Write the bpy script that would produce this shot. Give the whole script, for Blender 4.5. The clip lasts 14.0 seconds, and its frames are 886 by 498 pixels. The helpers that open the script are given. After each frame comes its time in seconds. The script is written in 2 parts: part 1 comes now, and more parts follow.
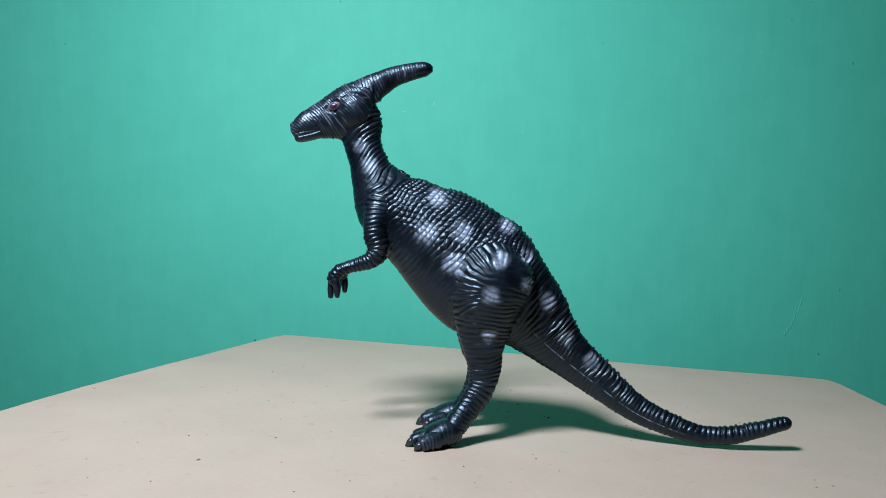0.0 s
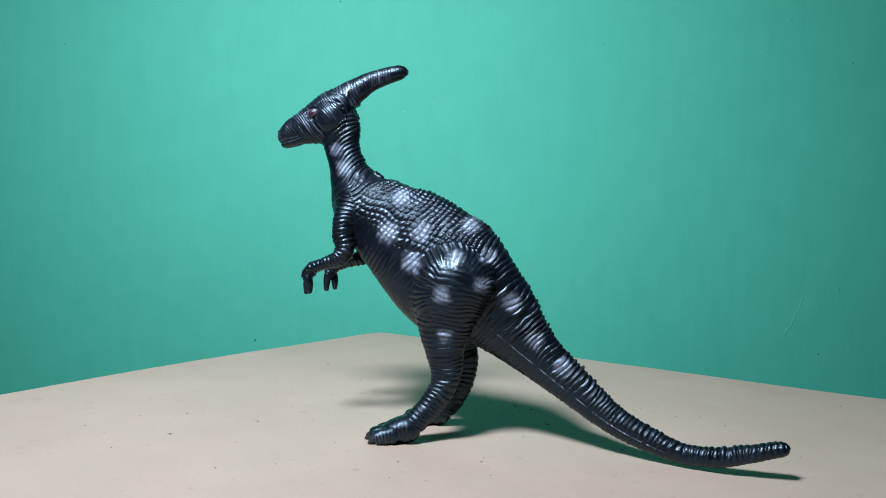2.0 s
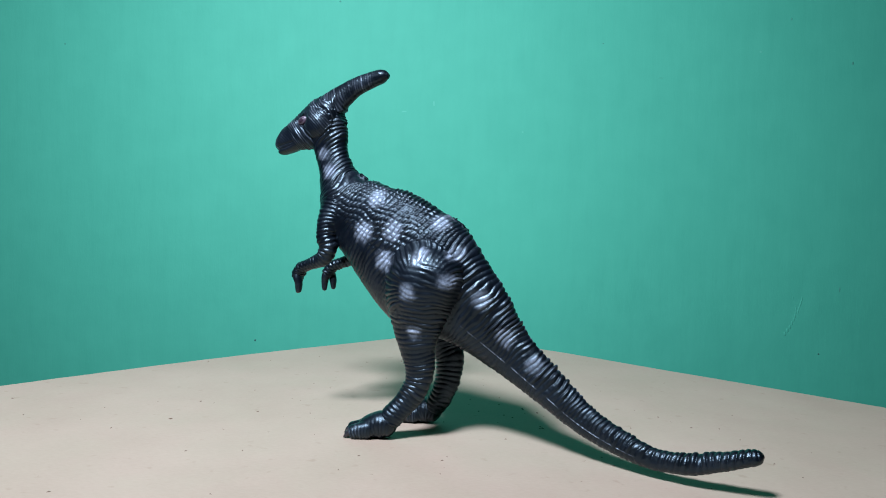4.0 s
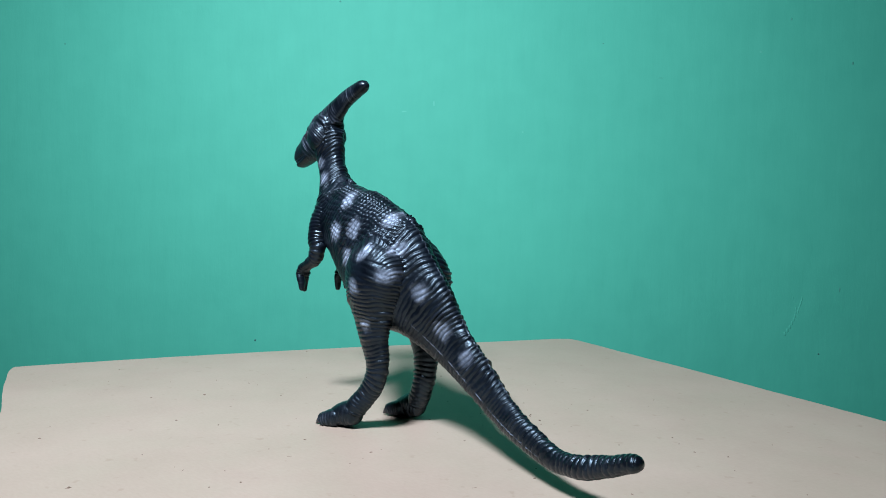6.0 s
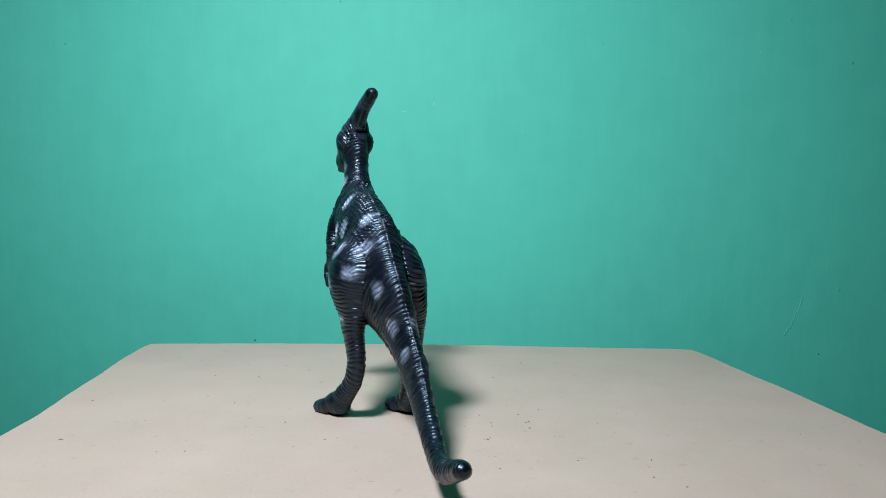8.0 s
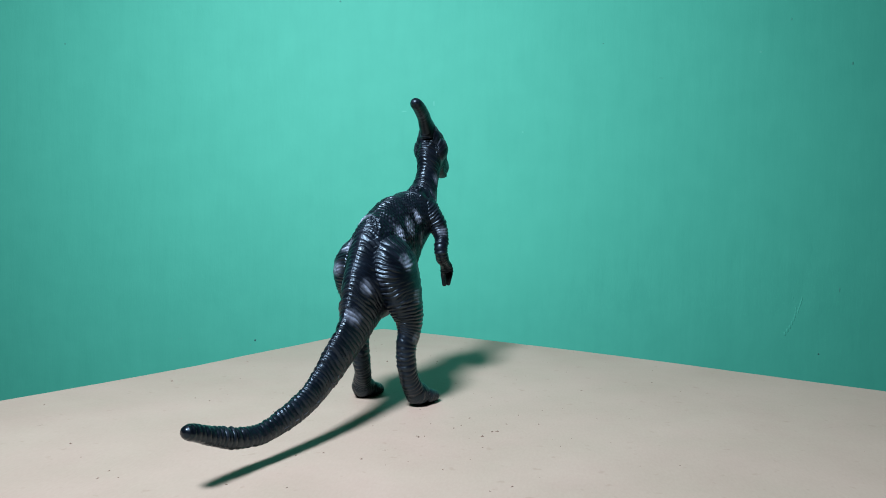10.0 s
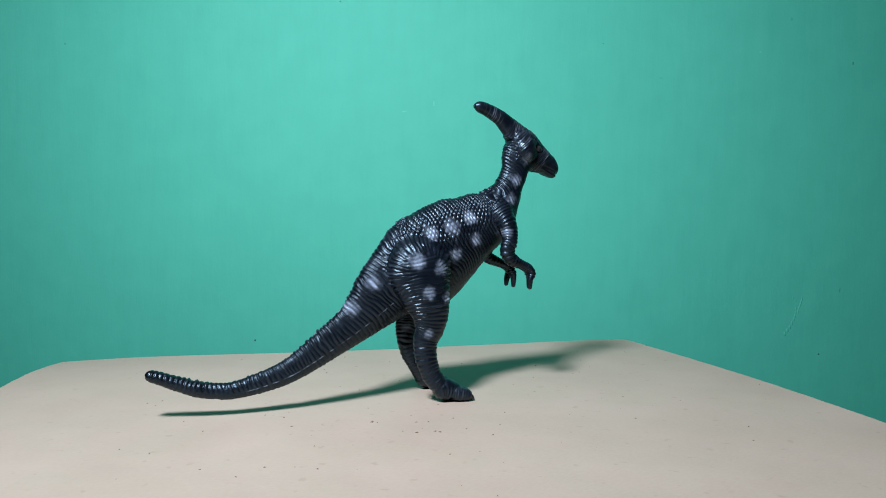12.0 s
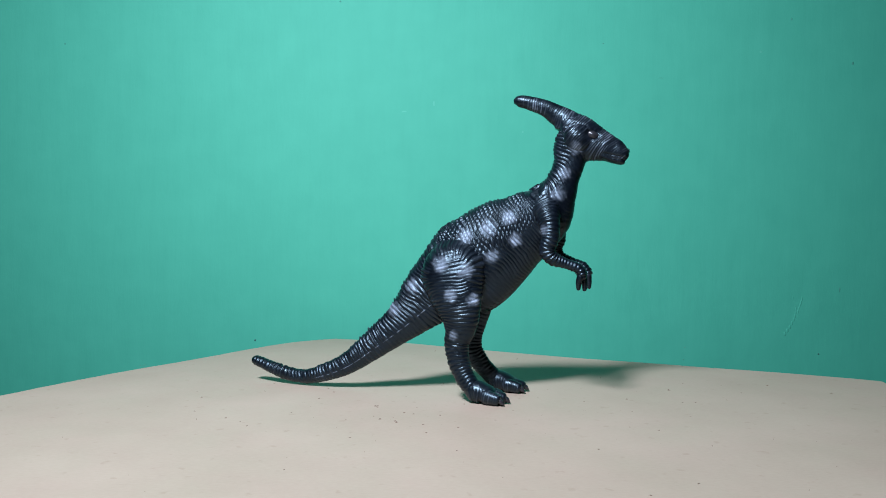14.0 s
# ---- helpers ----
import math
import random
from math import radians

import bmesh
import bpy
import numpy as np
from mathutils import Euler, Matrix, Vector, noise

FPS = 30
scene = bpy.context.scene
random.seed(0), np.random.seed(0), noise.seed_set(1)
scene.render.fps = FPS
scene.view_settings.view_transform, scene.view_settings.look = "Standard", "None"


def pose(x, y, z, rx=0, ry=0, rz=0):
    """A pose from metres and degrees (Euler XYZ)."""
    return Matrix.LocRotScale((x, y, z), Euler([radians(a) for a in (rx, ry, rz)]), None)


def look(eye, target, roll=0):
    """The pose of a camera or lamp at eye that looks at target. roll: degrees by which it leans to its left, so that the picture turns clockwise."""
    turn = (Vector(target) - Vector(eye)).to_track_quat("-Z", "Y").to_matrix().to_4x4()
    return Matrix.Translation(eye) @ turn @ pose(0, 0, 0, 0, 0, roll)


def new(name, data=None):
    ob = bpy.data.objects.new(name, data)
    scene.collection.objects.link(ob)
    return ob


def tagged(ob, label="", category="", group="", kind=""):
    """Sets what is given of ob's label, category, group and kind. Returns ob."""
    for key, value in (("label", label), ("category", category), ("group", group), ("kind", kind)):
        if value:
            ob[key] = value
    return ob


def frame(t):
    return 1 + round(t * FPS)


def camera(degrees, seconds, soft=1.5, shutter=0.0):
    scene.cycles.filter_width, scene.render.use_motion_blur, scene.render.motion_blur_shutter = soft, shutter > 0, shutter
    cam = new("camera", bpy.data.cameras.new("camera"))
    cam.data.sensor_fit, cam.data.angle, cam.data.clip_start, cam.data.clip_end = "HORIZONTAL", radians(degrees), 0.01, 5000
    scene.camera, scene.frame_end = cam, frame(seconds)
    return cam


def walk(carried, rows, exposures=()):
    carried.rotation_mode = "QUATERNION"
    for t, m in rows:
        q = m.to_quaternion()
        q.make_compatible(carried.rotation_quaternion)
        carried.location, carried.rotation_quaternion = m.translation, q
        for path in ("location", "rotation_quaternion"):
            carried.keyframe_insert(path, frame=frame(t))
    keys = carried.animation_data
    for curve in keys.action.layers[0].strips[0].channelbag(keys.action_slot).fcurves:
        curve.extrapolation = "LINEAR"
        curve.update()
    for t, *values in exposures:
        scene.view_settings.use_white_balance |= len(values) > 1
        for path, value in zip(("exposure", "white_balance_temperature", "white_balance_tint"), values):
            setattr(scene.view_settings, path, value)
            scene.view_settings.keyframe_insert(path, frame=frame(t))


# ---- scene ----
# Camera: stands still before a hand-turned board; metres, board centre at z = 0
cam = camera(61.85, 14.0, 1.0)
EYE = (0.0, 0.0, 0.145)
VIEW = look(EYE, (0.0, math.cos(radians(1.146)), 0.145 - math.sin(radians(1.146))), 1.087)
walk(cam, [(0.0, VIEW), (14.0, VIEW)])

# Light: one lamp above and to the left of the camera, in a closed green room
world = bpy.data.worlds.new("World")
scene.world = world
world.use_nodes = True
world.node_tree.nodes["Background"].inputs["Color"].default_value = (0.5, 0.6, 0.6, 1)
world.node_tree.nodes["Background"].inputs["Strength"].default_value = 0.005
LAMP = (-0.30, 0.0, 0.86)
lamp_data = bpy.data.lights.new("room_lamp", "AREA")
lamp_data.shape, lamp_data.size, lamp_data.energy = "DISK", 0.20, 15.9
lamp_data.spread = radians(130)
lamp_data.color = (0.735, 0.80, 1.0)
lamp = new("room_lamp", lamp_data)
lamp.matrix_world = look(LAMP, (0.0, 0.91, 0.16))

CM = 0.01
AXIS = (0.0152, 0.599)          # the turning axis of the board
SLOPE_X, SLOPE_Y = 0.499, 1.370  # the board lies a little askew on its axis, degrees
TOY_AT = (-0.0145, -0.0609, 170.0)
WALL_Y = 1.145


# ---- materials ----
def material(name, rough=0.6, metal=0.0):
    m = bpy.data.materials.new(name)
    m.use_nodes = True
    n, l = m.node_tree.nodes, m.node_tree.links
    b = n["Principled BSDF"]
    b.inputs["Roughness"].default_value = rough
    b.inputs["Metallic"].default_value = metal
    return m, n, l, b


def noise_node(n, l, coord, scale, detail=4.0, rough=0.55, stretch=(1, 1, 1)):
    mp = n.new("ShaderNodeMapping")
    mp.inputs["Scale"].default_value = stretch
    l.new(coord, mp.inputs["Vector"])
    t = n.new("ShaderNodeTexNoise")
    t.inputs["Scale"].default_value = scale
    t.inputs["Detail"].default_value = detail
    t.inputs["Roughness"].default_value = rough
    l.new(mp.outputs["Vector"], t.inputs["Vector"])
    return t.outputs["Fac"]


def ramp(n, l, fac, stops):
    r = n.new("ShaderNodeValToRGB")
    while len(r.color_ramp.elements) < len(stops):
        r.color_ramp.elements.new(0.5)
    for e, (p, c) in zip(r.color_ramp.elements, stops):
        e.position, e.color = p, (*c, 1)
    l.new(fac, r.inputs["Fac"])
    return r.outputs["Color"]


def mix(n, l, fac, a, b, kind="MIX"):
    m = n.new("ShaderNodeMix")
    m.data_type, m.blend_type = "RGBA", kind
    for sock, v in ((m.inputs["Factor"], fac), (m.inputs["A"], a), (m.inputs["B"], b)):
        if isinstance(v, (int, float)):
            sock.default_value = v
        elif isinstance(v, tuple):
            sock.default_value = (*v, 1)
        else:
            l.new(v, sock)
    return m.outputs["Result"]


def bump(n, l, b, height, strength, distance):
    k = n.new("ShaderNodeBump")
    k.inputs["Strength"].default_value = strength
    k.inputs["Distance"].default_value = distance
    l.new(height, k.inputs["Height"])
    l.new(k.outputs["Normal"], b.inputs["Normal"])


def wall_material():
    m, n, l, b = material("green_wall_paint", 0.7)
    co = n.new("ShaderNodeTexCoord").outputs["Object"]
    big = noise_node(n, l, co, 2.2, 3.0)
    fine = noise_node(n, l, co, 26.0, 5.0)
    brush = noise_node(n, l, co, 9.0, 6.0, 0.6, (7, 7, 1.0))
    c = ramp(n, l, big, [(0.3, (0.047, 0.40, 0.263)), (0.7, (0.056, 0.44, 0.287))])
    c = mix(n, l, 0.35, c, ramp(n, l, fine, [(0.35, (0.045, 0.39, 0.256)), (0.7, (0.062, 0.45, 0.297))]))
    c = mix(n, l, 0.10, c, ramp(n, l, brush, [(0.36, (0.040, 0.345, 0.232)), (0.5, (0.056, 0.42, 0.28)), (0.66, (0.068, 0.465, 0.312))]))
    l.new(c, b.inputs["Base Color"])
    h = n.new("ShaderNodeMath")
    h.operation = "ADD"
    l.new(brush, h.inputs[0])
    l.new(fine, h.inputs[1])
    bump(n, l, b, h.outputs[0], 0.14, 0.003)
    return m


def board_material():
    m, n, l, b = material("raw_hardboard", 0.62)
    co = n.new("ShaderNodeTexCoord").outputs["Object"]
    big = noise_node(n, l, co, 9.0, 7.0, 0.62)
    fib = noise_node(n, l, co, 240.0, 3.0, 0.6, (1, 2.2, 1))
    spot = noise_node(n, l, co, 95.0, 2.0, 0.5)
    c = ramp(n, l, big, [(0.3, (0.366, 0.286, 0.209)), (0.7, (0.435, 0.342, 0.257))])
    c = mix(n, l, 0.15, c, ramp(n, l, fib, [(0.3, (0.297, 0.227, 0.159)), (0.7, (0.488, 0.395, 0.301))]))
    c = mix(n, l, ramp(n, l, spot, [(0.66, (0, 0, 0)), (0.74, (0.38, 0.38, 0.38))]), c, (0.265, 0.180, 0.117))
    blotch = noise_node(n, l, co, 16.0, 3.0)
    c = mix(n, l, 0.16, c, ramp(n, l, blotch, [(0.35, (0.424, 0.376, 0.249)), (0.65, (0.488, 0.350, 0.260))]))
    l.new(c, b.inputs["Base Color"])
    bump(n, l, b, fib, 0.05, 0.0005)
    return m


def vinyl_material():
    m, n, l, b = material("black_vinyl", 0.36)
    co = n.new("ShaderNodeTexCoord").outputs["Object"]
    paint = n.new("ShaderNodeAttribute")
    paint.attribute_name = "paint"
    dust = noise_node(n, l, co, 60.0, 4.0)
    fine = noise_node(n, l, co, 520.0, 4.0, 0.6)
    dark = ramp(n, l, dust, [(0.35, (0.0012, 0.0022, 0.0042)), (0.75, (0.0030, 0.0056, 0.0105))])
    br = n.new("ShaderNodeMath")
    br.operation = "MULTIPLY"
    l.new(paint.outputs["Fac"], br.inputs[0])
    l.new(ramp(n, l, fine, [(0.28, (0.45, 0.45, 0.45)), (0.62, (1, 1, 1))]), br.inputs[1])
    l.new(mix(n, l, br.outputs[0], dark, (0.52, 0.63, 0.76)), b.inputs["Base Color"])
    l.new(ramp(n, l, dust, [(0.3, (0.29, 0.29, 0.29)), (0.75, (0.43, 0.43, 0.43))]), b.inputs["Roughness"])
    b.inputs["Specular IOR Level"].default_value = 0.50
    b.inputs["Specular Tint"].default_value = (0.66, 0.90, 1.0, 1)
    bump(n, l, b, fine, 0.22, 0.0006)
    return m


def plain_material(name, colour, rough):
    m, n, l, b = material(name, rough)
    co = n.new("ShaderNodeTexCoord").outputs["Object"]
    f = noise_node(n, l, co, 30.0)
    l.new(mix(n, l, f, tuple(v * 0.85 for v in colour), tuple(min(1, v * 1.12) for v in colour)), b.inputs["Base Color"])
    return m


WALL = wall_material()
BOARD = board_material()
VINYL = vinyl_material()
EDGE = plain_material("board_edge", (0.33, 0.25, 0.19), 0.8)
CLAW = plain_material("claw_vinyl", (0.022, 0.022, 0.026), 0.30)
EYE_RED = plain_material("eye_paint", (0.028, 0.016, 0.026), 0.3)
EYE_PINK = plain_material("eyelid_paint", (0.075, 0.055, 0.075), 0.4)
CRUMB = plain_material("dark_crumb", (0.14, 0.095, 0.06), 0.8)
# added unseen floor, walls and ceiling: dark colours that dim and tint bounced light
FLOOR = plain_material("unseen_floor_brown", (0.08, 0.07, 0.05), 0.7)
DULL = plain_material("unseen_wall_green", (0.05, 0.11, 0.05), 0.8)
CEIL = plain_material("unseen_ceiling_green", (0.10, 0.14, 0.08), 0.8)
STAND = plain_material("dark_stand", (0.05, 0.05, 0.05), 0.6)
SCUFF = plain_material("wall_scuff", (0.085, 0.47, 0.325), 0.7)
CHIP = plain_material("wall_chip", (0.040, 0.27, 0.19), 0.7)
DENT = plain_material("dark_dent", (0.02, 0.09, 0.08), 0.7)


def link_mesh(name, verts, faces, mat, parent=None, label="", smooth=True):
    me = bpy.data.meshes.new(name)
    me.from_pydata(verts, [], faces)
    me.update()
    me.materials.append(mat)
    if smooth:
        me.polygons.foreach_set("use_smooth", [True] * len(me.polygons))
    ob = new(name, me)
    if parent:
        ob.parent = parent
    return tagged(ob, label)


def box(name, a, b, mat):
    (x0, y0, z0), (x1, y1, z1) = a, b
    v = [(x, y, z) for z in (z0, z1) for y in (y0, y1) for x in (x0, x1)]
    f = [(0, 2, 3, 1), (4, 5, 7, 6), (0, 1, 5, 4), (2, 6, 7, 3), (0, 4, 6, 2), (1, 3, 7, 5)]
    return tagged(link_mesh(name, v, f, mat, smooth=False), kind="structure")


# ---- room ----
def room():
    w = 0.1
    x0, x1, y0, z0, z1 = -1.7, 1.7, -1.3, -0.75, 1.75
    tagged(box("wall_north", (x0 - w, WALL_Y, z0), (x1 + w, WALL_Y + w, z1), WALL), "teal green painted plaster wall with faint brush marks", "wall")
    # all but the north wall is unseen, added to shape the bounced light
    tagged(box("wall_south", (x0 - w, y0 - w, z0), (x1 + w, y0, z1), DULL), "unseen wall added to close the room, dark green to dim the bounced light", "wall")
    tagged(box("wall_west", (x0 - w, y0, z0), (x0, WALL_Y, z1), DULL), "unseen wall added to close the room, dark green to dim the bounced light", "wall")
    tagged(box("wall_east", (x1, y0, z0), (x1 + w, WALL_Y, z1), DULL), "unseen wall added to close the room, dark green to dim the bounced light", "wall")
    tagged(box("floor", (x0 - w, y0 - w, z0 - w), (x1 + w, WALL_Y + w, z0), FLOOR), "unseen floor added to close the room, dark brown to dim the bounced light", "floor")
    tagged(box("ceiling", (x0 - w, y0 - w, z1), (x1 + w, WALL_Y + w, z1 + w), CEIL), "unseen ceiling added to close the room, dark green to dim the bounced light", "ceiling")


def wall_marks():
    """Specks, scuffs and a paint run on the wall behind the board."""
    wall = bpy.data.objects["wall_north"]

    def blob(name, x, z, w, h, mat, proud):
        n, verts = 14, []
        for ring, k in ((1.0, 0.0), (0.7, 0.8), (0.25, 1.0)):
            for i in range(n):
                a = 6.28318 * i / n
                q = ring * (1 + 0.25 * noise.noise((x * 9 + math.cos(a), z * 9 + math.sin(a), 1.7)))
                verts.append((x + w * q * math.cos(a), WALL_Y + 0.0002 - proud * k, z + h * q * math.sin(a)))
        faces = [(r * n + i, r * n + (i + 1) % n, (r + 1) * n + (i + 1) % n, (r + 1) * n + i) for r in (0, 1) for i in range(n)]
        faces.append(tuple(2 * n + i for i in range(n)))
        link_mesh(name, verts, faces, mat, wall)
    for x, z, w, h in ((-0.289, -0.025, 0.0022, 0.002), (0.530, 0.486, 0.0015, 0.003), (0.626, 0.420, 0.0022, 0.004), (0.616, 0.071, 0.0012, 0.006), (0.586, -0.030, 0.0022, 0.0016),
                       (0.331, 0.392, 0.006, 0.0005), (0.241, 0.443, 0.002, 0.0012), (-0.165, 0.500, 0.002, 0.002), (-0.588, 0.427, 0.0016, 0.002)):
        blob("speck", x, z, w * 0.8, h * 0.8, DENT if z < 0.0 else CHIP, 0.0006)
    for x, z, w, h in ((-0.018, 0.346, 0.0018, 0.005), (-0.064, 0.333, 0.005, 0.0016), (0.12, 0.305, 0.002, 0.002), (0.484, 0.435, 0.003, 0.0025)):
        blob("scuff", x, z, w, h, SCUFF, 0.0004)
    for i in range(12):
        a = i / 11
        blob("paint_run", 0.533 + 0.016 * math.sin(2.6 * a), 0.0 + 0.062 * a, 0.0022 - 0.0012 * a, 0.004, WALL, 0.0007 - 0.0004 * a)
    for i in range(5):
        blob("paint_run", 0.552 + 0.0015 * i, 0.035 + 0.005 * i, 0.0012, 0.005, WALL, 0.0005)


room()
wall_marks()


# ---- turning board ----
CORNERS = [(-0.126, 0.421), (0.472, 0.126), (0.203, -0.486), (-0.427, -0.172)]
THICK = 0.004


def board_warp(x, y):
    """Height of the board's top: a sheet that has sagged and curled a little towards its rim."""
    r = math.hypot(x, y)
    return 0.004 * max(0.0, (r - 0.22) / 0.25) ** 2 * noise.noise((x * 5, y * 5, 3.1))


def make_board():
    n = 72
    c = [Vector((*p, 0)) for p in CORNERS]
    verts = []
    for j in range(n + 1):
        for i in range(n + 1):
            u, v = i / n, j / n
            p = (c[0] * (1 - u) + c[1] * u) * (1 - v) + (c[3] * (1 - u) + c[2] * u) * v
            # ragged saw-cut rim, with the corners worn round
            eu, ev = max(0, abs(2 * u - 1) - 0.9) / 0.1, max(0, abs(2 * v - 1) - 0.9) / 0.1
            k = max(eu, ev) * (0.0025 * noise.noise((p.x * 9, p.y * 9, 0.5)) + 0.0009 * noise.noise((p.x * 45, p.y * 45, 2.0)))
            k -= 0.005 * (eu * ev) ** 2
            # the saw strayed: two edges bow outwards and one inwards
            bow = 0.003 * 4 * u * (1 - u) * (1 - v) ** 4 + 0.013 * 4 * v * (1 - v) * (1 - u) ** 4 + (0.020 + 0.010 * (v - 0.5)) * 4 * v * (1 - v) * u ** 4
            bow -= (0.019 + 0.012 * (u - 0.5)) * 4 * u * (1 - u) * v ** 4
            p = p * (1 + (k + bow) / max(p.length, 0.1))
            verts.append((p.x, p.y, board_warp(p.x, p.y)))
    top = len(verts)
    verts += [(x, y, z - THICK) for x, y, z in verts]
    faces, rim = [], []
    for j in range(n):
        for i in range(n):
            a = j * (n + 1) + i
            faces.append((a, a + n + 1, a + n + 2, a + 1))
            faces.append((a + top, a + 1 + top, a + n + 2 + top, a + n + 1 + top))
    ring = [i for i in range(n)] + [j * (n + 1) + n for j in range(n)] + [n * (n + 1) + n - i for i in range(n)] + [(n - j) * (n + 1) for j in range(n)]
    base, m = len(verts), len(ring)
    verts += [verts[a] for a in ring] + [verts[a + top] for a in ring]
    for a in range(m):
        b = (a + 1) % m
        rim.append((base + a, base + b, base + m + b, base + m + a))
    ob = link_mesh("turning_board", verts, faces + rim, BOARD)
    ob.data.materials.append(EDGE)
    for p in ob.data.polygons[len(faces):]:
        p.material_index, p.use_smooth = 1, False
    return tagged(ob, "square of raw brown hardboard with worn edges, turned by hand", "board")


def make_crumbs():
    """Crumbs and specks that lie on the board."""
    rng = random.Random(7)
    places = [(-0.204, -0.053), (-0.194, -0.107), (-0.059, -0.285), (0.048, 0.032), (0.061, 0.026), (0.071, -0.019), (0.0605, 0.0262), (0.0465, 0.0357)]
    places += [(rng.gauss(-0.02, 0.14), rng.gauss(-0.05, 0.14)) for _ in range(190)]
    verts, faces = [], []
    for i, (x, y) in enumerate(places):
        s = rng.uniform(0.0009, 0.0014) if i < 8 else rng.uniform(0.0003, 0.0010)
        z, a, k = board_warp(x, y) - 0.0001, rng.uniform(0, 3.14), len(verts)
        lean = 1.0 if i < 8 or rng.random() < 0.6 else rng.uniform(2.5, 5.0)
        for dx, dy, dz in ((1.6 * lean, 0, 0), (0, 0.8 / lean, 0), (-1.4 * lean, 0.1, 0), (0, -0.9 / lean, 0), (0.2, 0.1, 0.7 / lean)):
            verts.append((x + s * (dx * math.cos(a) - dy * math.sin(a)), y + s * (dx * math.sin(a) + dy * math.cos(a)), z + s * dz))
        faces += [(k, k + 1, k + 4), (k + 1, k + 2, k + 4), (k + 2, k + 3, k + 4), (k + 3, k, k + 4), (k + 3, k + 2, k + 1, k)]
    return tagged(link_mesh("crumbs", verts, faces, CRUMB, smooth=False), "small dark crumbs and specks lying on the board", "crumbs", kind="stuff")


def make_stand():
    verts, faces, n = [], [], 48
    prof = [(0.0, -0.75), (0.17, -0.75), (0.17, -0.73), (0.03, -0.71), (0.03, -0.05), (0.14, -0.025), (0.15, -0.0105), (0.0, -0.0105)]
    for r, z in prof:
        verts += [(AXIS[0] + r * math.cos(6.28318 * i / n), AXIS[1] + r * math.sin(6.28318 * i / n), z) for i in range(n)]
    for k in range(len(prof) - 1):
        for i in range(n):
            a, b = k * n + i, k * n + (i + 1) % n
            faces.append((a, b, b + n, a + n))
    return tagged(link_mesh("turntable_stand", verts, faces, STAND), "dark round stand that carries the turning board", "stand")


board = make_board()
crumbs = make_crumbs()
make_stand()


# ---- toy dinosaur; stations in centimetres: x ahead, y to its left, z up from the board ----
GRADS = np.random.RandomState(5).normal(size=(256, 3))
GRADS /= np.linalg.norm(GRADS, axis=1)[:, None]


def grain(p, scale=1.0, shift=0.0):
    """Gradient noise at an array of points, about -0.7 to 0.7."""
    p = np.asarray(p) * scale + np.asarray(shift)[..., None]
    i = np.floor(p).astype(np.int64)
    f = p - i
    s = f * f * f * (f * (f * 6 - 15) + 10)
    out = 0.0
    for dx in (0, 1):
        for dy in (0, 1):
            for dz in (0, 1):
                h = ((i[..., 0] + dx) * 73856093 ^ (i[..., 1] + dy) * 19349663 ^ (i[..., 2] + dz) * 83492791) & 0xFFFF
                g = GRADS[(h * 40503 >> 7) & 255]
                v = g[..., 0] * (f[..., 0] - dx) + g[..., 1] * (f[..., 1] - dy) + g[..., 2] * (f[..., 2] - dz)
                w = (s[..., 0] if dx else 1 - s[..., 0]) * (s[..., 1] if dy else 1 - s[..., 1]) * (s[..., 2] if dz else 1 - s[..., 2])
                out = out + v * w
    return out


def smooth01(x, a, b):
    k = np.clip((x - a) / (b - a), 0, 1)
    return k * k * (3 - 2 * k)


def spline(rows, n):
    """Catmull-Rom through the rows at n + 1 even steps of length."""
    a = np.array(rows, float)
    a = np.vstack([2 * a[0] - a[1], a, 2 * a[-1] - a[-2]])
    out = []
    for i in range(1, len(a) - 2):
        p0, p1, p2, p3 = a[i - 1], a[i], a[i + 1], a[i + 2]
        for t in np.linspace(0, 1, 40, endpoint=False):
            out.append(0.5 * (2 * p1 + (p2 - p0) * t + (2 * p0 - 5 * p1 + 4 * p2 - p3) * t * t + (3 * p1 - p0 - 3 * p2 + p3) * t ** 3))
    out.append(a[-2])
    out = np.array(out)
    s = np.r_[0, np.cumsum(np.linalg.norm(np.diff(out[:, :3], axis=0), axis=1))]
    at = np.linspace(0, s[-1], n + 1)
    return at, np.array([np.interp(at, s, out[:, k]) for k in range(out.shape[1])]).T


def stations(rows, step):
    """Centres, frames and half sizes along a limb."""
    length = float(np.sum(np.linalg.norm(np.diff(np.array(rows)[:, :3], axis=0), axis=1)))
    at, st = spline(rows, max(10, int(length / step)))
    tan = np.gradient(st[:, :3], axis=0)
    tan /= np.linalg.norm(tan, axis=1)[:, None]
    lat = np.array([0.0, 1.0, 0.0]) - tan * tan[:, 1:2]
    lat /= np.linalg.norm(lat, axis=1)[:, None]
    up = -np.cross(tan, lat)
    return at, st[:, :3], tan, lat, up, np.maximum(st[:, 3], 0.02), np.maximum(st[:, 4], 0.02)


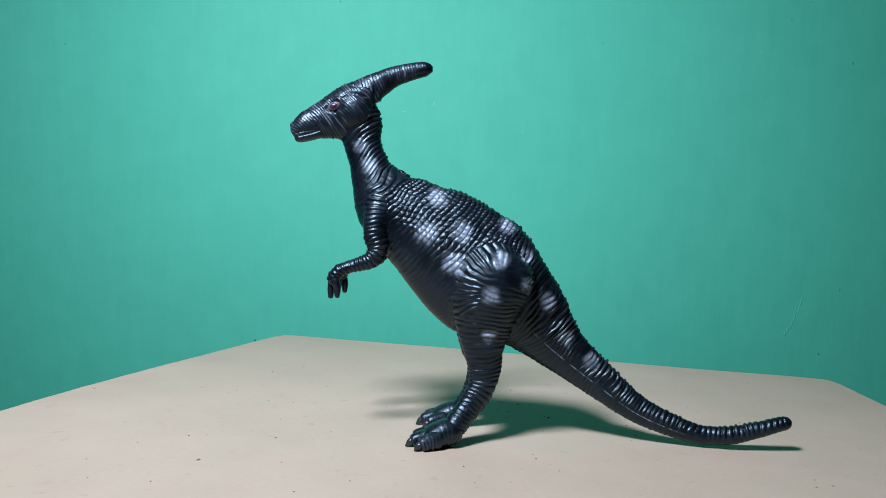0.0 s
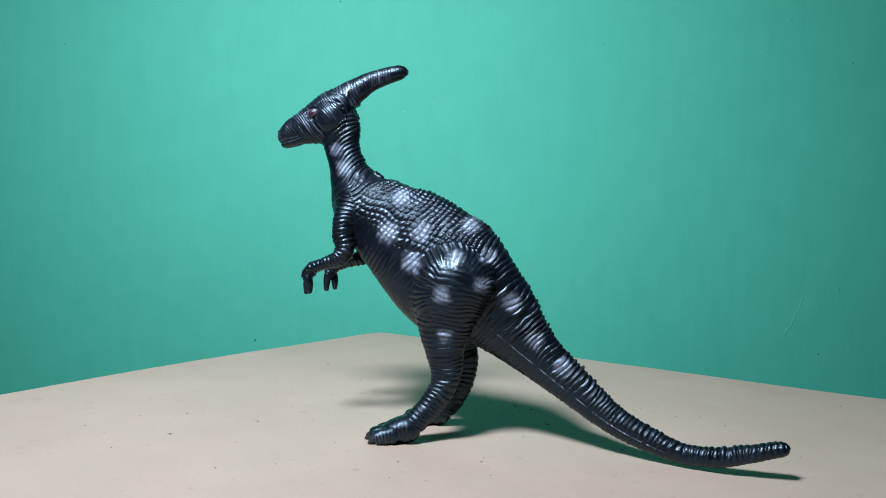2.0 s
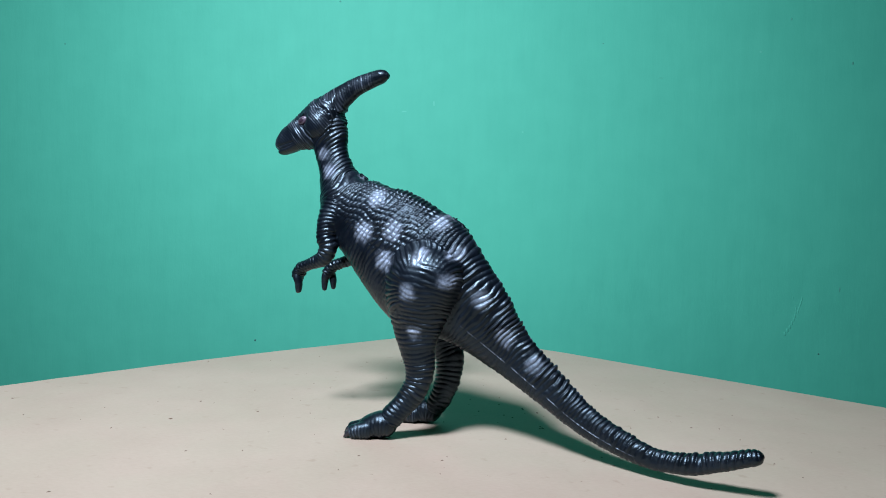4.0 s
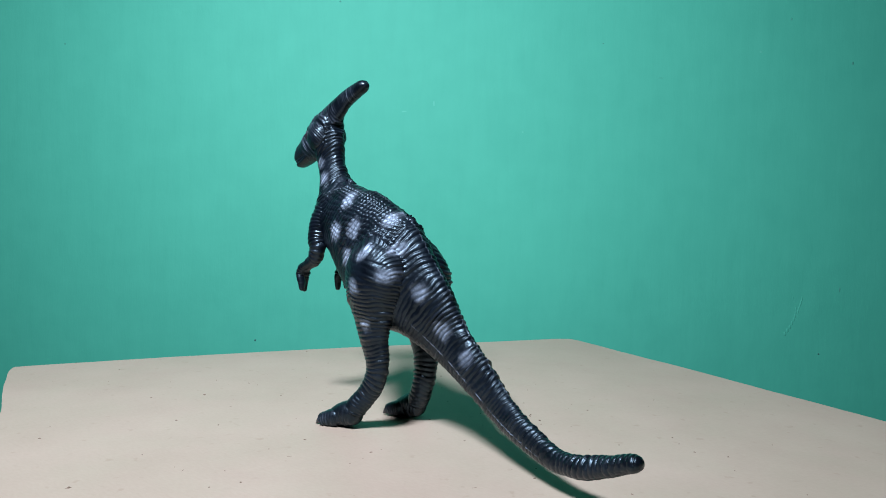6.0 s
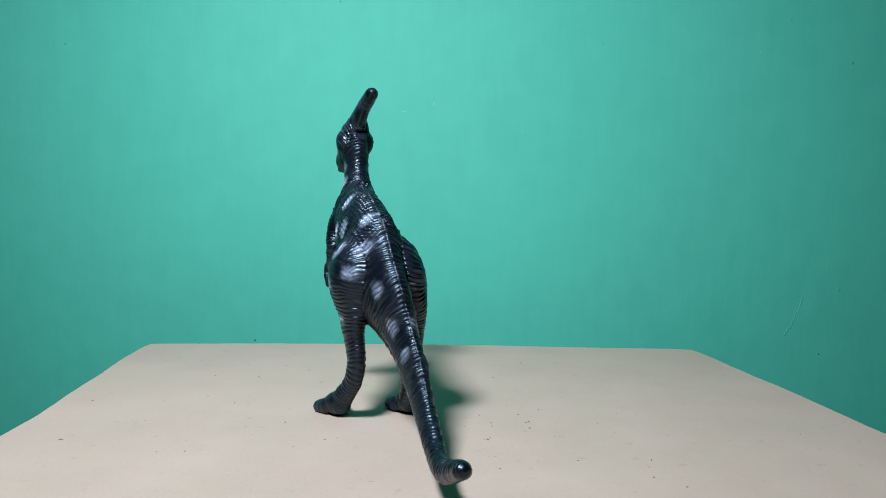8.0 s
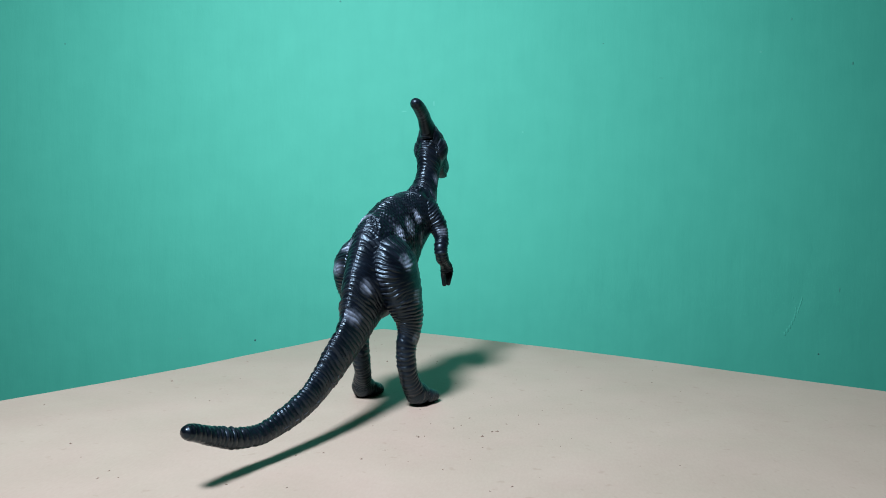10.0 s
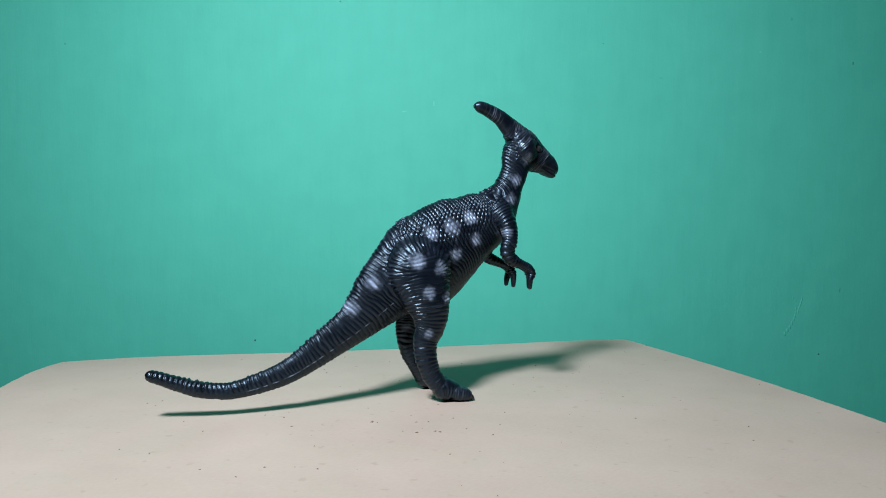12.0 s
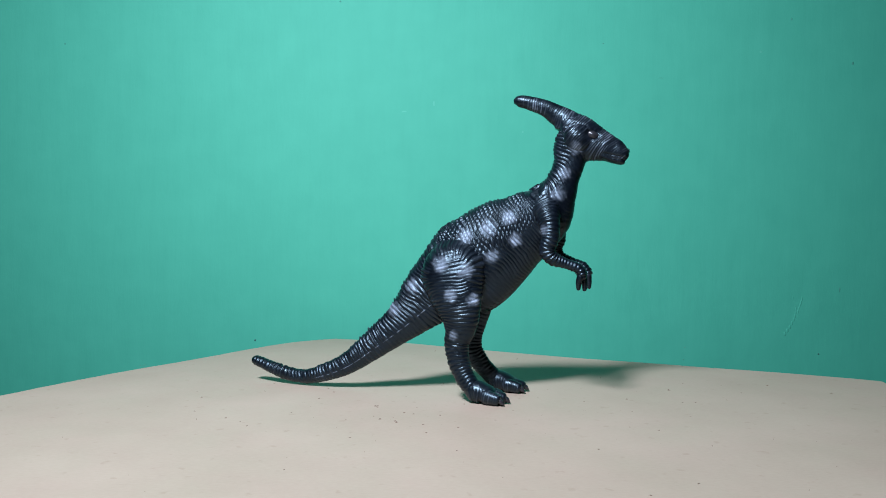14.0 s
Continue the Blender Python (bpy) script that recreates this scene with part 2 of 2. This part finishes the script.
def distance(rows, p):
    """How far the points p lie outside a limb (negative inside)."""
    at, c, tan, lat, up, hh, hw = stations(rows, 0.35)
    out = np.empty(len(p))
    for a in range(0, len(p), 20000):
        q = p[a:a + 20000]
        near = np.argmin(((q[:, None, :] - c[None]) ** 2).sum(2), axis=1)
        d = q - c[near]
        size = np.linalg.norm(d, axis=1) + 1e-6
        rho = np.sqrt((np.einsum("ij,ij->i", d, up[near]) / hh[near]) ** 2 + (np.einsum("ij,ij->i", d, lat[near]) / hw[near]) ** 2 + 1e-6)
        along = np.abs(np.einsum("ij,ij->i", d, tan[near]))
        out[a:a + 20000] = size * (1 - 1 / rho) + np.where(along > 0.4, along, 0)
    return out


# sprayed pale spots: x, z, radius
SPOTS_LEFT = [(2.6, 17.0, 1.1), (3.3, 14.5, 1.2), (0.9, 14.7, 1.1), (1.4, 12.5, 1.2), (-2.4, 15.3, 1.0), (8.1, 20.4, 0.8), (7.4, 19.1, 0.9),
              (-1.7, 12.9, 0.95), (-1.1, 10.5, 0.95), (-3.8, 13.2, 0.8), (-3.7, 11.3, 0.85), (-1.2, 7.7, 0.8), (-5.4, 10.1, 1.0), (-7.1, 7.5, 1.0), (-9.0, 5.8, 0.9)]
SPOTS_RIGHT = [(2.9, 16.0, 1.0), (1.1, 15.1, 1.1), (3.5, 14.1, 0.9), (1.5, 12.6, 0.9), (-1.0, 14.4, 1.0), (6.1, 14.9, 0.7), (8.7, 21.9, 0.8), (7.7, 19.8, 0.9),
               (7.2, 18.0, 0.9), (-2.8, 11.9, 1.1), (-0.6, 11.4, 1.0), (-1.8, 9.3, 0.9), (0.1, 8.9, 0.8), (-1.6, 5.8, 0.7), (-5.9, 9.9, 1.0), (-7.8, 7.7, 1.0)]


def paint_at(p, left, ridge):
    """Strength of the sprayed spots at the points, a little stronger on the ridges."""
    best = np.zeros(p.shape[:-1])
    ragged = 0.35 * grain(p, 2.3) + 0.20 * grain(p, 7.0)
    for spots, on in ((SPOTS_LEFT, left), (SPOTS_RIGHT, ~left)):
        for x, z, r in spots:
            d = np.hypot(p[..., 0] - x, p[..., 2] - z) / (0.88 * r) + ragged
            best = np.maximum(best, np.where(on, np.clip(1 - d, 0, 1), 0))
    best = best * best * (3 - 2 * best)
    return np.clip(best * 1.1, 0, 0.9) * (0.12 + 0.88 * np.clip(ridge, 0, 1) ** 1.5)


def sweep(name, rows, parent, wave=0.30, depth=0.10, around=64, step=0.05, near=(), pattern=None, shape=None, mat=None, label="", middle=None, paint=True, slant=0.0, dry=0.035, egg=0.0):
    """A wrinkled limb: ellipses (half height, half width) carried along the stations (x, y, z, height, width).
    near: limbs that it grows into, with the breadth of the fillet; pattern and shape: folds and relief of its own;
    egg: how much narrower the upper half is."""
    at, c, tan, lat, up, hh, hw = stations(rows, step)
    n = len(at)
    ang = 2 * math.pi * np.arange(around) / around
    ca, sa = np.cos(ang)[None, :, None], np.sin(ang)[None, :, None]
    q = up[:, None, :] * hh[:, None, None] * ca + lat[:, None, :] * hw[:, None, None] * sa * (1 - egg * ca)
    out = up[:, None, :] * ca / hh[:, None, None] + lat[:, None, :] * sa / hw[:, None, None]
    out /= np.linalg.norm(out, axis=2)[..., None]
    p = c[:, None, :] + q
    for other, k in near:
        d = distance(other, p.reshape(-1, 3)).reshape(n, around)
        p = p + out * (np.clip(k - np.abs(d), 0, None) ** 2 / (4 * k))[..., None]
    ca, sa = ca[..., 0], sa[..., 0]
    arc = (ang[None, :] - math.pi) * np.sqrt(hh * hw)[:, None]
    wob = 1.25 * grain(p, 0.5) + 2.2 * grain(p, 0.21, 3.0) + 0.32 * grain(p, 1.3)
    lean = slant(c)[:, None] if callable(slant) else slant
    u = at[:, None] / wave + wob + lean * ca * hh[:, None]
    row = np.floor(u)
    ridge = np.abs(np.sin(math.pi * u)) ** 0.75
    fade = np.clip(0.72 + 1.3 * grain(p, 0.8, row * 3.7), 0.10, 1.3) * (0.75 + 0.25 * np.sin(row * 12.9898))
    h = ridge * fade
    strength = np.ones_like(h)
    if pattern:
        h, strength = pattern(p, h, u, arc, ca, sa, c)
    relief = depth * strength * (h - 0.45) + 0.018 * grain(p, 4.0) + 0.010 * grain(p, 9.0)
    lift = np.zeros_like(h)
    if shape:
        add, lift = shape(p, ca, sa, hh[:, None], hw[:, None], c)
        relief = relief + add
    ease = np.minimum(1, np.minimum(hh, hw) / 0.4)[:, None]
    p = p + out * (relief * ease)[..., None]
    left = p[..., 1] > (c[:, None, 1] if middle is None else middle)
    tint = paint_at(p, left, h) if paint else np.zeros_like(h)
    worn = np.clip(0.5 + grain(p, 0.7, 20.0), 0, 1) * np.clip(h, 0, 1) ** 3 * dry
    tint = np.maximum(np.maximum(tint, lift), worn)
    a = (np.arange(n - 1)[:, None] * around + np.arange(around)[None]).ravel()
    b = (np.arange(n - 1)[:, None] * around + ((np.arange(around) + 1) % around)[None]).ravel()
    faces = np.stack([a, b, b + around, a + around], 1).tolist()
    faces.append(tuple(range(around - 1, -1, -1)))
    faces.append(tuple((n - 1) * around + k for k in range(around)))
    ob = link_mesh(name, (p.reshape(-1, 3) * CM).tolist(), faces, mat or VINYL, parent, label)
    ob.data.attributes.new("paint", "FLOAT", "POINT").data.foreach_set("value", tint.ravel().astype(np.float32))
    return ob


def ball(name, centre, radii, parent, mat, label="", turn=(0, 0, 0), rows=10, around=16):
    verts, faces = [], []
    r = Euler([radians(v) for v in turn]).to_matrix()
    for i in range(rows + 1):
        th = math.pi * i / rows
        for k in range(around):
            a = 2 * math.pi * k / around
            p = r @ Vector((radii[0] * math.sin(th) * math.cos(a), radii[1] * math.sin(th) * math.sin(a), radii[2] * math.cos(th)))
            verts.append(tuple((Vector(centre) + p) * CM))
    for i in range(rows):
        for k in range(around):
            a, b = i * around + k, i * around + (k + 1) % around
            faces.append((a, a + around, b + around, b))
    return link_mesh(name, verts, faces, mat, parent, label)


BODY = [(8.15, 0.2, 23.9, 0.7, 0.7), (8.15, 0.22, 23.1, 1.15, 1.0), (8.15, 0.25, 22.0, 1.48, 1.08), (8.0, 0.25, 20.7, 1.36, 1.05), (7.55, 0.3, 19.4, 1.37, 1.1), (7.05, 0.4, 18.2, 1.72, 1.35),
        (5.9, 0.7, 16.5, 2.6, 1.75), (4.0, 0.95, 15.15, 3.2, 1.95), (2.0, 1.05, 13.85, 3.9, 2.15), (-1.1, 1.05, 11.45, 4.35, 2.25), (-4.1, 0.85, 9.35, 3.1, 1.6),
        (-6.8, 0.45, 6.75, 1.92, 1.0), (-9.6, 0.48, 4.55, 1.38, 0.80), (-12.8, 0.8, 2.33, 1.02, 0.64), (-16.4, 1.45, 0.98, 0.75, 0.58), (-18.2, 1.8, 0.85, 0.67, 0.58), (-19.8, 2.1, 1.05, 0.63, 0.58), (-22.6, 2.5, 1.95, 0.52, 0.54), (-23.15, 2.55, 2.12, 0.42, 0.44), (-23.4, 2.56, 2.2, 0.12, 0.14)]
HEAD = [(7.3, 0.2, 23.4, 0.6, 0.5), (7.75, 0.22, 23.4, 1.25, 1.10), (8.4, 0.25, 23.15, 1.65, 1.40), (9.2, 0.3, 22.8, 1.72, 1.40), (10.2, 0.35, 22.35, 1.48, 1.12), (11.4, 0.4, 21.9, 1.15, 0.86),
        (12.2, 0.42, 21.5, 0.95, 0.76), (12.7, 0.44, 21.22, 0.62, 0.60), (12.95, 0.44, 21.05, 0.25, 0.3)]
CREST = [(11.3, 0.38, 22.55, 0.25, 0.2), (10.4, 0.34, 23.0, 0.62, 0.42), (9.6, 0.3, 23.42, 0.80, 0.58), (8.7, 0.28, 23.95, 0.92, 0.74), (7.7, 0.24, 24.5, 1.0, 0.74), (6.9, 0.2, 25.0, 0.88, 0.64), (6.0, 0.1, 25.55, 0.72, 0.58), (4.6, 0.0, 26.05, 0.6, 0.56), (3.7, 0.0, 26.25, 0.5, 0.52), (3.25, 0.0, 26.25, 0.2, 0.25)]
LEG = [(-2.4, 1.5, 14.1, 1.0, 0.6), (-1.85, 2.0, 13.1, 2.2, 1.4), (-1.5, 2.6, 11.6, 2.75, 1.95), (-1.1, 2.65, 9.8, 2.45, 1.8), (-0.95, 2.7, 7.9, 1.86, 1.0), (-1.0, 2.65, 6.6, 1.44, 0.80),
       (-1.15, 2.5, 5.2, 1.14, 0.72), (-0.9, 2.45, 3.8, 0.95, 0.66), (-0.1, 2.65, 2.5, 0.86, 0.68), (0.8, 3.1, 1.4, 0.82, 0.82), (1.1, 3.3, 0.75, 0.5, 0.6)]
LEG_RIGHT = [(-2.8, -0.1, 13.8, 1.0, 0.5), (-2.5, -0.5, 12.9, 2.2, 1.15), (-2.1, -1.05, 11.4, 2.85, 1.45), (-1.7, -1.4, 9.6, 2.5, 1.45), (-1.2, -1.85, 7.6, 1.8, 1.12), (-1.2, -1.95, 6.2, 1.38, 0.90),
             (-1.5, -1.85, 5.0, 1.10, 0.80), (-1.3, -1.9, 3.5, 0.95, 0.76), (-0.85, -1.95, 2.3, 0.88, 0.76), (-0.2, -2.1, 1.35, 0.82, 0.84), (0.1, -2.15, 0.75, 0.5, 0.6)]
ARM = [(5.8, 0.8, 17.8, 0.7, 0.4), (6.3, 1.4, 17.0, 1.0, 0.75), (6.75, 2.15, 15.6, 0.92, 0.8), (6.85, 2.55, 14.2, 0.76, 0.66), (6.6, 2.6, 13.2, 0.7, 0.6), (7.1, 2.55, 12.45, 0.6, 0.55), (8.2, 2.4, 12.05, 0.47, 0.50), (9.1, 2.3, 11.7, 0.47, 0.58), (9.5, 2.25, 11.2, 0.45, 0.62), (9.6, 2.2, 10.75, 0.25, 0.4)]
ARM_RIGHT = [(x - 0.25, 0.75 - y, z, h, w) for x, y, z, h, w in ARM]


def body_folds(p, h, u, arc, ca, sa, c):
    """Rings on neck, back and tail; a net of scales on the flanks; a nearly smooth belly."""
    x = c[:, None, 0] + 0 * h
    flank = smooth01(x, -2.5, -0.5) * (1 - smooth01(x, 5.2, 6.6)) * smooth01(ca, -0.35, 0.0) * (1 - smooth01(np.abs(ca), 0.93, 0.99))
    v = arc / 0.36 + 1.2 * grain(p, 0.6, 5.0) + 0.2 * grain(p, 1.6, 2.0) + 0.45 * u
    net = np.minimum(np.abs(np.sin(math.pi * u)) ** 0.6, np.abs(np.sin(math.pi * v)) ** 0.6) * np.clip(0.82 + 1.0 * grain(p, 1.1, 9.0), 0.25, 1.25)
    h = h * (1 - flank) + net * flank
    belly = 1 - smooth01(ca, -0.6, 0.0)
    under = np.where(x > -5, 1 - 0.68 * belly, 1 - 0.62 * (1 - smooth01(ca, -0.35, 0.15)))
    return h, under * (0.75 + 0.25 * smooth01(-x, -1, 6)) * (1 - 0.25 * smooth01(-x, 10, 16))


def body_seams(p, ca, sa, hh, hw, c):
    """A moulding seam along each side of the tail, and a fine ridge along the back."""
    x = c[:, None, 0] + 0 * ca
    seam = np.clip(1 - np.abs(ca + 0.30) * hh / 0.045, 0, 1) * smooth01(x, -16.5, -15) * (1 - smooth01(x, -5.2, -4.2))
    seam = seam * np.clip(0.45 + 2.2 * grain(p, (2.6, 0.5, 2.6)), 0, 1)
    back = np.clip(1 - np.abs(sa) * hw / 0.07, 0, 1) * (ca > 0) * smooth01(x, -13, -11) * (1 - smooth01(x, 6, 7.5))
    back = back * np.clip(0.6 + 1.8 * grain(p, 3.7, 1.3), 0, 1)
    return 0.05 * seam + 0.06 * back, np.maximum(0.45 * seam, 0.16 * back)


def leg_folds(p, h, u, arc, ca, sa, c):
    """Folds that fan out round the edge of the thigh, rings below the knee."""
    z, x = p[..., 2], p[..., 0]
    phi, r = np.arctan2(z - 10.6, x + 2.1), np.hypot(z - 10.6, x + 2.1)
    w = phi * 2.5 / 0.36 + 1.5 * grain(p, 0.45, 7.0) + 0.35 * grain(p, 1.4)
    fan = np.abs(np.sin(math.pi * w)) ** 0.75 * np.clip(0.75 + 1.2 * grain(p, 0.8, np.floor(w) * 2.9), 0.1, 1.3)
    rim = smooth01(r, 1.3, 2.7)
    fan = fan * rim + (0.2 + 0.6 * h) * (1 - rim)
    high = smooth01(z, 8.0, 9.6)
    return h * (1 - high) + fan * high, 0.62 + 0.38 * high


def head_relief(p, ca, sa, hh, hw, c):
    """Round cheeks, hollow eye sockets, a brow over each eye and a mouth line."""
    x, z = p[..., 0], p[..., 2]
    r = np.hypot(x - 8.75, z - 22.75)
    flank = smooth01(np.abs(sa), 0.35, 0.8)
    cheek = 0.20 * np.exp(-(r / 0.85) ** 4) - 0.10 * np.exp(-((r - 1.22) / 0.14) ** 2)
    e = np.hypot((x - 10.05) / 0.62, (z - 23.02) / 0.42)
    eye = -0.24 * np.exp(-e ** 4)
    line = z - (21.05 + (12.8 - x) * 0.22)
    mouth = -0.07 * np.exp(-(line / 0.07) ** 2) * smooth01(x, 10.6, 11.2)
    beak = 0.04 * np.exp(-((x - 12.35) / 0.3) ** 2) * smooth01(z, 21.2, 21.6)
    along = (z - 23.35) + (x - 10.1) * 0.48
    brow = 0.14 * np.exp(-(along / 0.16) ** 2) * np.exp(-((x - 10.0) / 0.8) ** 2)
    return flank * (cheek + eye + mouth + brow) + beak, 0 * r


def make_foot(leg, x, y, yaw):
    """Foot with three thick toes, each with a claw."""
    ca, sa = math.cos(radians(yaw)), math.sin(radians(yaw))

    def put(u, v, z, h, w):
        return (x + u * ca - v * sa, y + u * sa + v * ca, z, h, w)

    def sole(p, h, u, arc, c, s, cen):
        return h, 0.1 + 0.9 * smooth01(c, -0.5, 0.1)
    sweep("foot", [put(-0.6, 0, 0.8, 0.3, 0.4), put(-0.3, 0, 0.86, 0.74, 0.75), put(0.3, 0, 0.98, 0.95, 0.95), put(1.2, 0, 0.82, 0.8, 1.0), put(1.8, 0, 0.6, 0.58, 0.95), put(2.2, 0, 0.5, 0.3, 0.6)],
          leg, 0.26, 0.11, 64, 0.04, pattern=sole)
    for v, a, ln in ((0.66, 14, 1.45), (0.0, 0, 1.8), (-0.66, -14, 1.45)):
        c, s = math.cos(radians(a)), math.sin(radians(a))
        f = lambda d, z, h, w: put(1.1 + d * c, v + d * s, z, h, w)
        sweep("toe", [f(-0.4, 0.65, 0.3, 0.3), f(0.0, 0.68, 0.6, 0.5), f(ln * 0.5, 0.58, 0.56, 0.5), f(ln * 0.9, 0.46, 0.45, 0.44), f(ln, 0.42, 0.22, 0.26)], leg, 0.22, 0.10, 36, 0.04, pattern=sole, dry=0.10)
        sweep("claw", [f(ln * 0.75, 0.5, 0.24, 0.26), f(ln, 0.40, 0.24, 0.25), f(ln + 0.2, 0.22, 0.15, 0.17), f(ln + 0.36, 0.10, 0.04, 0.05)], leg, 0.5, 0.0, 16, 0.08, mat=CLAW, paint=False)


def make_toy():
    toy = tagged(new("toy_dinosaur"), "black vinyl crested dinosaur with sprayed pale spots, standing on the board", "toy dinosaur")
    toy.empty_display_size = 0.02
    limbs = [(LEG, 0.6), (LEG_RIGHT, 0.6), (ARM, 0.7), (ARM_RIGHT, 0.7), (HEAD, 0.6)]
    sweep("body", BODY, toy, 0.36, 0.20, 288, 0.042, near=limbs, pattern=body_folds, shape=body_seams, slant=lambda c: 2.0 * smooth01(c[:, 2], 16.8, 18.6) - 0.2, egg=0.09)
    fine = lambda p, h, u, arc, ca, sa, c: (h, 1 - 0.6 * smooth01(p[..., 0], 10.8, 11.8))
    head = sweep("head", HEAD, toy, 0.19, 0.075, 128, 0.03, near=[(BODY, 0.8), (CREST, 0.7)], pattern=fine, shape=head_relief, slant=1.9, dry=0.32)
    sweep("crest", CREST, toy, 0.20, 0.016, 72, 0.03, near=[(HEAD, 0.7)], dry=0.22)
    for side in (1, -1):
        ball("eyelid", (10.05, 0.33 + side * 0.93, 23.02), (0.50, 0.22, 0.32), head, EYE_PINK if side > 0 else CLAW, "dull pink painted eye rim" if side > 0 else "black eye rim", (0, 25, -8 * side))
        ball("eyeball", (10.07, 0.33 + side * 1.01, 23.02), (0.33, 0.17, 0.23), head, EYE_RED if side > 0 else CLAW, "dark plum painted eye" if side > 0 else "unpainted black eye", (0, 25, -8 * side))
        ball("nostril", (12.5, 0.43 + side * 0.55, 21.75), (0.13, 0.06, 0.07), head, CLAW, "", (0, 35, 0))
    sweep("lower_jaw", [(12.75, 0.44, 20.78, 0.1, 0.3), (12.45, 0.43, 20.76, 0.26, 0.55), (11.5, 0.4, 21.02, 0.30, 0.66), (10.6, 0.35, 21.38, 0.28, 0.7), (9.8, 0.33, 21.6, 0.1, 0.4)], head, 0.2, 0.03, 32, 0.05)
    for side in (1, -1):
        leg = sweep("leg", LEG if side > 0 else LEG_RIGHT, toy, 0.32, 0.165, 144, 0.045, near=[(BODY, 0.6)], pattern=leg_folds)
        make_foot(leg, 0.95 if side > 0 else 0.0, 3.2 if side > 0 else -2.2, 9 if side > 0 else 2)
        rows = ARM if side > 0 else ARM_RIGHT
        arm = sweep("arm", rows, toy, 0.29, 0.13, 64, 0.045, near=[(BODY, 0.7)])
        hx, hy = rows[-2][0], rows[-2][1]
        for dx, dy, dz in ((0.2, -0.28 * side, -1.45), (-0.28, 0.26 * side, -1.35)):
            sweep("finger", [(hx - 0.1, hy, 11.5, 0.2, 0.3), (hx + dx * 0.4, hy + dy, 11.0, 0.30, 0.36), (hx + dx * 0.9, hy + dy, 10.5, 0.26, 0.32), (hx + dx, hy + dy, 11.25 + dz, 0.17, 0.2), (hx + dx, hy + dy, 11.15 + dz, 0.05, 0.05)], arm, 0.2, 0.03, 24, 0.06, paint=False)
    return toy


toy = make_toy()


# ---- turning ----
TURNS = [(0.0, 14.07, 0.0), (0.5, 8.93, 0.0), (1.0, 3.74, 0.0), (1.5, 0.0, 0.0), (2.0, -3.4, 0.0), (2.5, -5.95, 0.0), (3.0, -8.88, 0.0), (3.2, -9.6, 0.0),
         (5.3, -30.54, -3.7), (5.5, -33.0, -3.7), (6.0, -38.2, -3.65), (6.5, -43.1, -3.6), (7.0, -47.0, -3.6), (7.5, -53.1, -3.6), (8.0, -59.54, -3.6), (8.2, -62.24, -3.6),
         (10.3, -105.87, -3.6), (10.5, -110.07, -3.6), (11.0, -121.02, -3.6), (11.5, -131.21, -3.6), (12.0, -142.31, -3.6), (12.5, -153.33, -3.5), (13.0, -163.14, -3.4),
         (13.2, -167.3, -3.2), (13.4, -171.6, -2.7), (13.5, -173.71, -0.2), (14.0, -183.42, -0.3)]


# the sheet rocks a little on its stand as it is pushed: seconds, degrees about x and y
ROCK = [(0.0, 0.0, 0.3), (3.2, 0.0, 0.25), (5.3, -0.45, -0.3), (5.5, -0.45, -0.3), (6.5, 0.0, -0.15), (8.2, 0.0, 0.0), (10.3, 0.15, 0.1), (13.2, 0.0, 0.05), (13.5, -0.1, 0.3), (14.0, -0.15, 0.4)]


def board_pose(turn):
    return pose(AXIS[0], AXIS[1], 0, SLOPE_X, SLOPE_Y, turn)


def rocked(t, turn):
    rx, ry = (float(np.interp(t, [r[0] for r in ROCK], [r[k] for r in ROCK])) for k in (1, 2))
    return pose(AXIS[0], AXIS[1], 0, rx, ry, 0) @ pose(-AXIS[0], -AXIS[1], 0) @ board_pose(turn)


def toy_pose(turn, tilt):
    """The toy rocks on its toes, which stand 2.5 cm ahead of its origin."""
    return board_pose(turn) @ pose(TOY_AT[0], TOY_AT[1], 0.0, 0, 0, TOY_AT[2]) @ pose(0.025, 0, 0, 0, -tilt, 0) @ pose(-0.025, 0, 0)


def motions():
    for thing in (board, crumbs):
        walk(thing, [(t, rocked(t, a)) for t, a, _ in TURNS])
    walk(toy, [(t, toy_pose(a, b)) for t, a, b in TURNS])


motions()
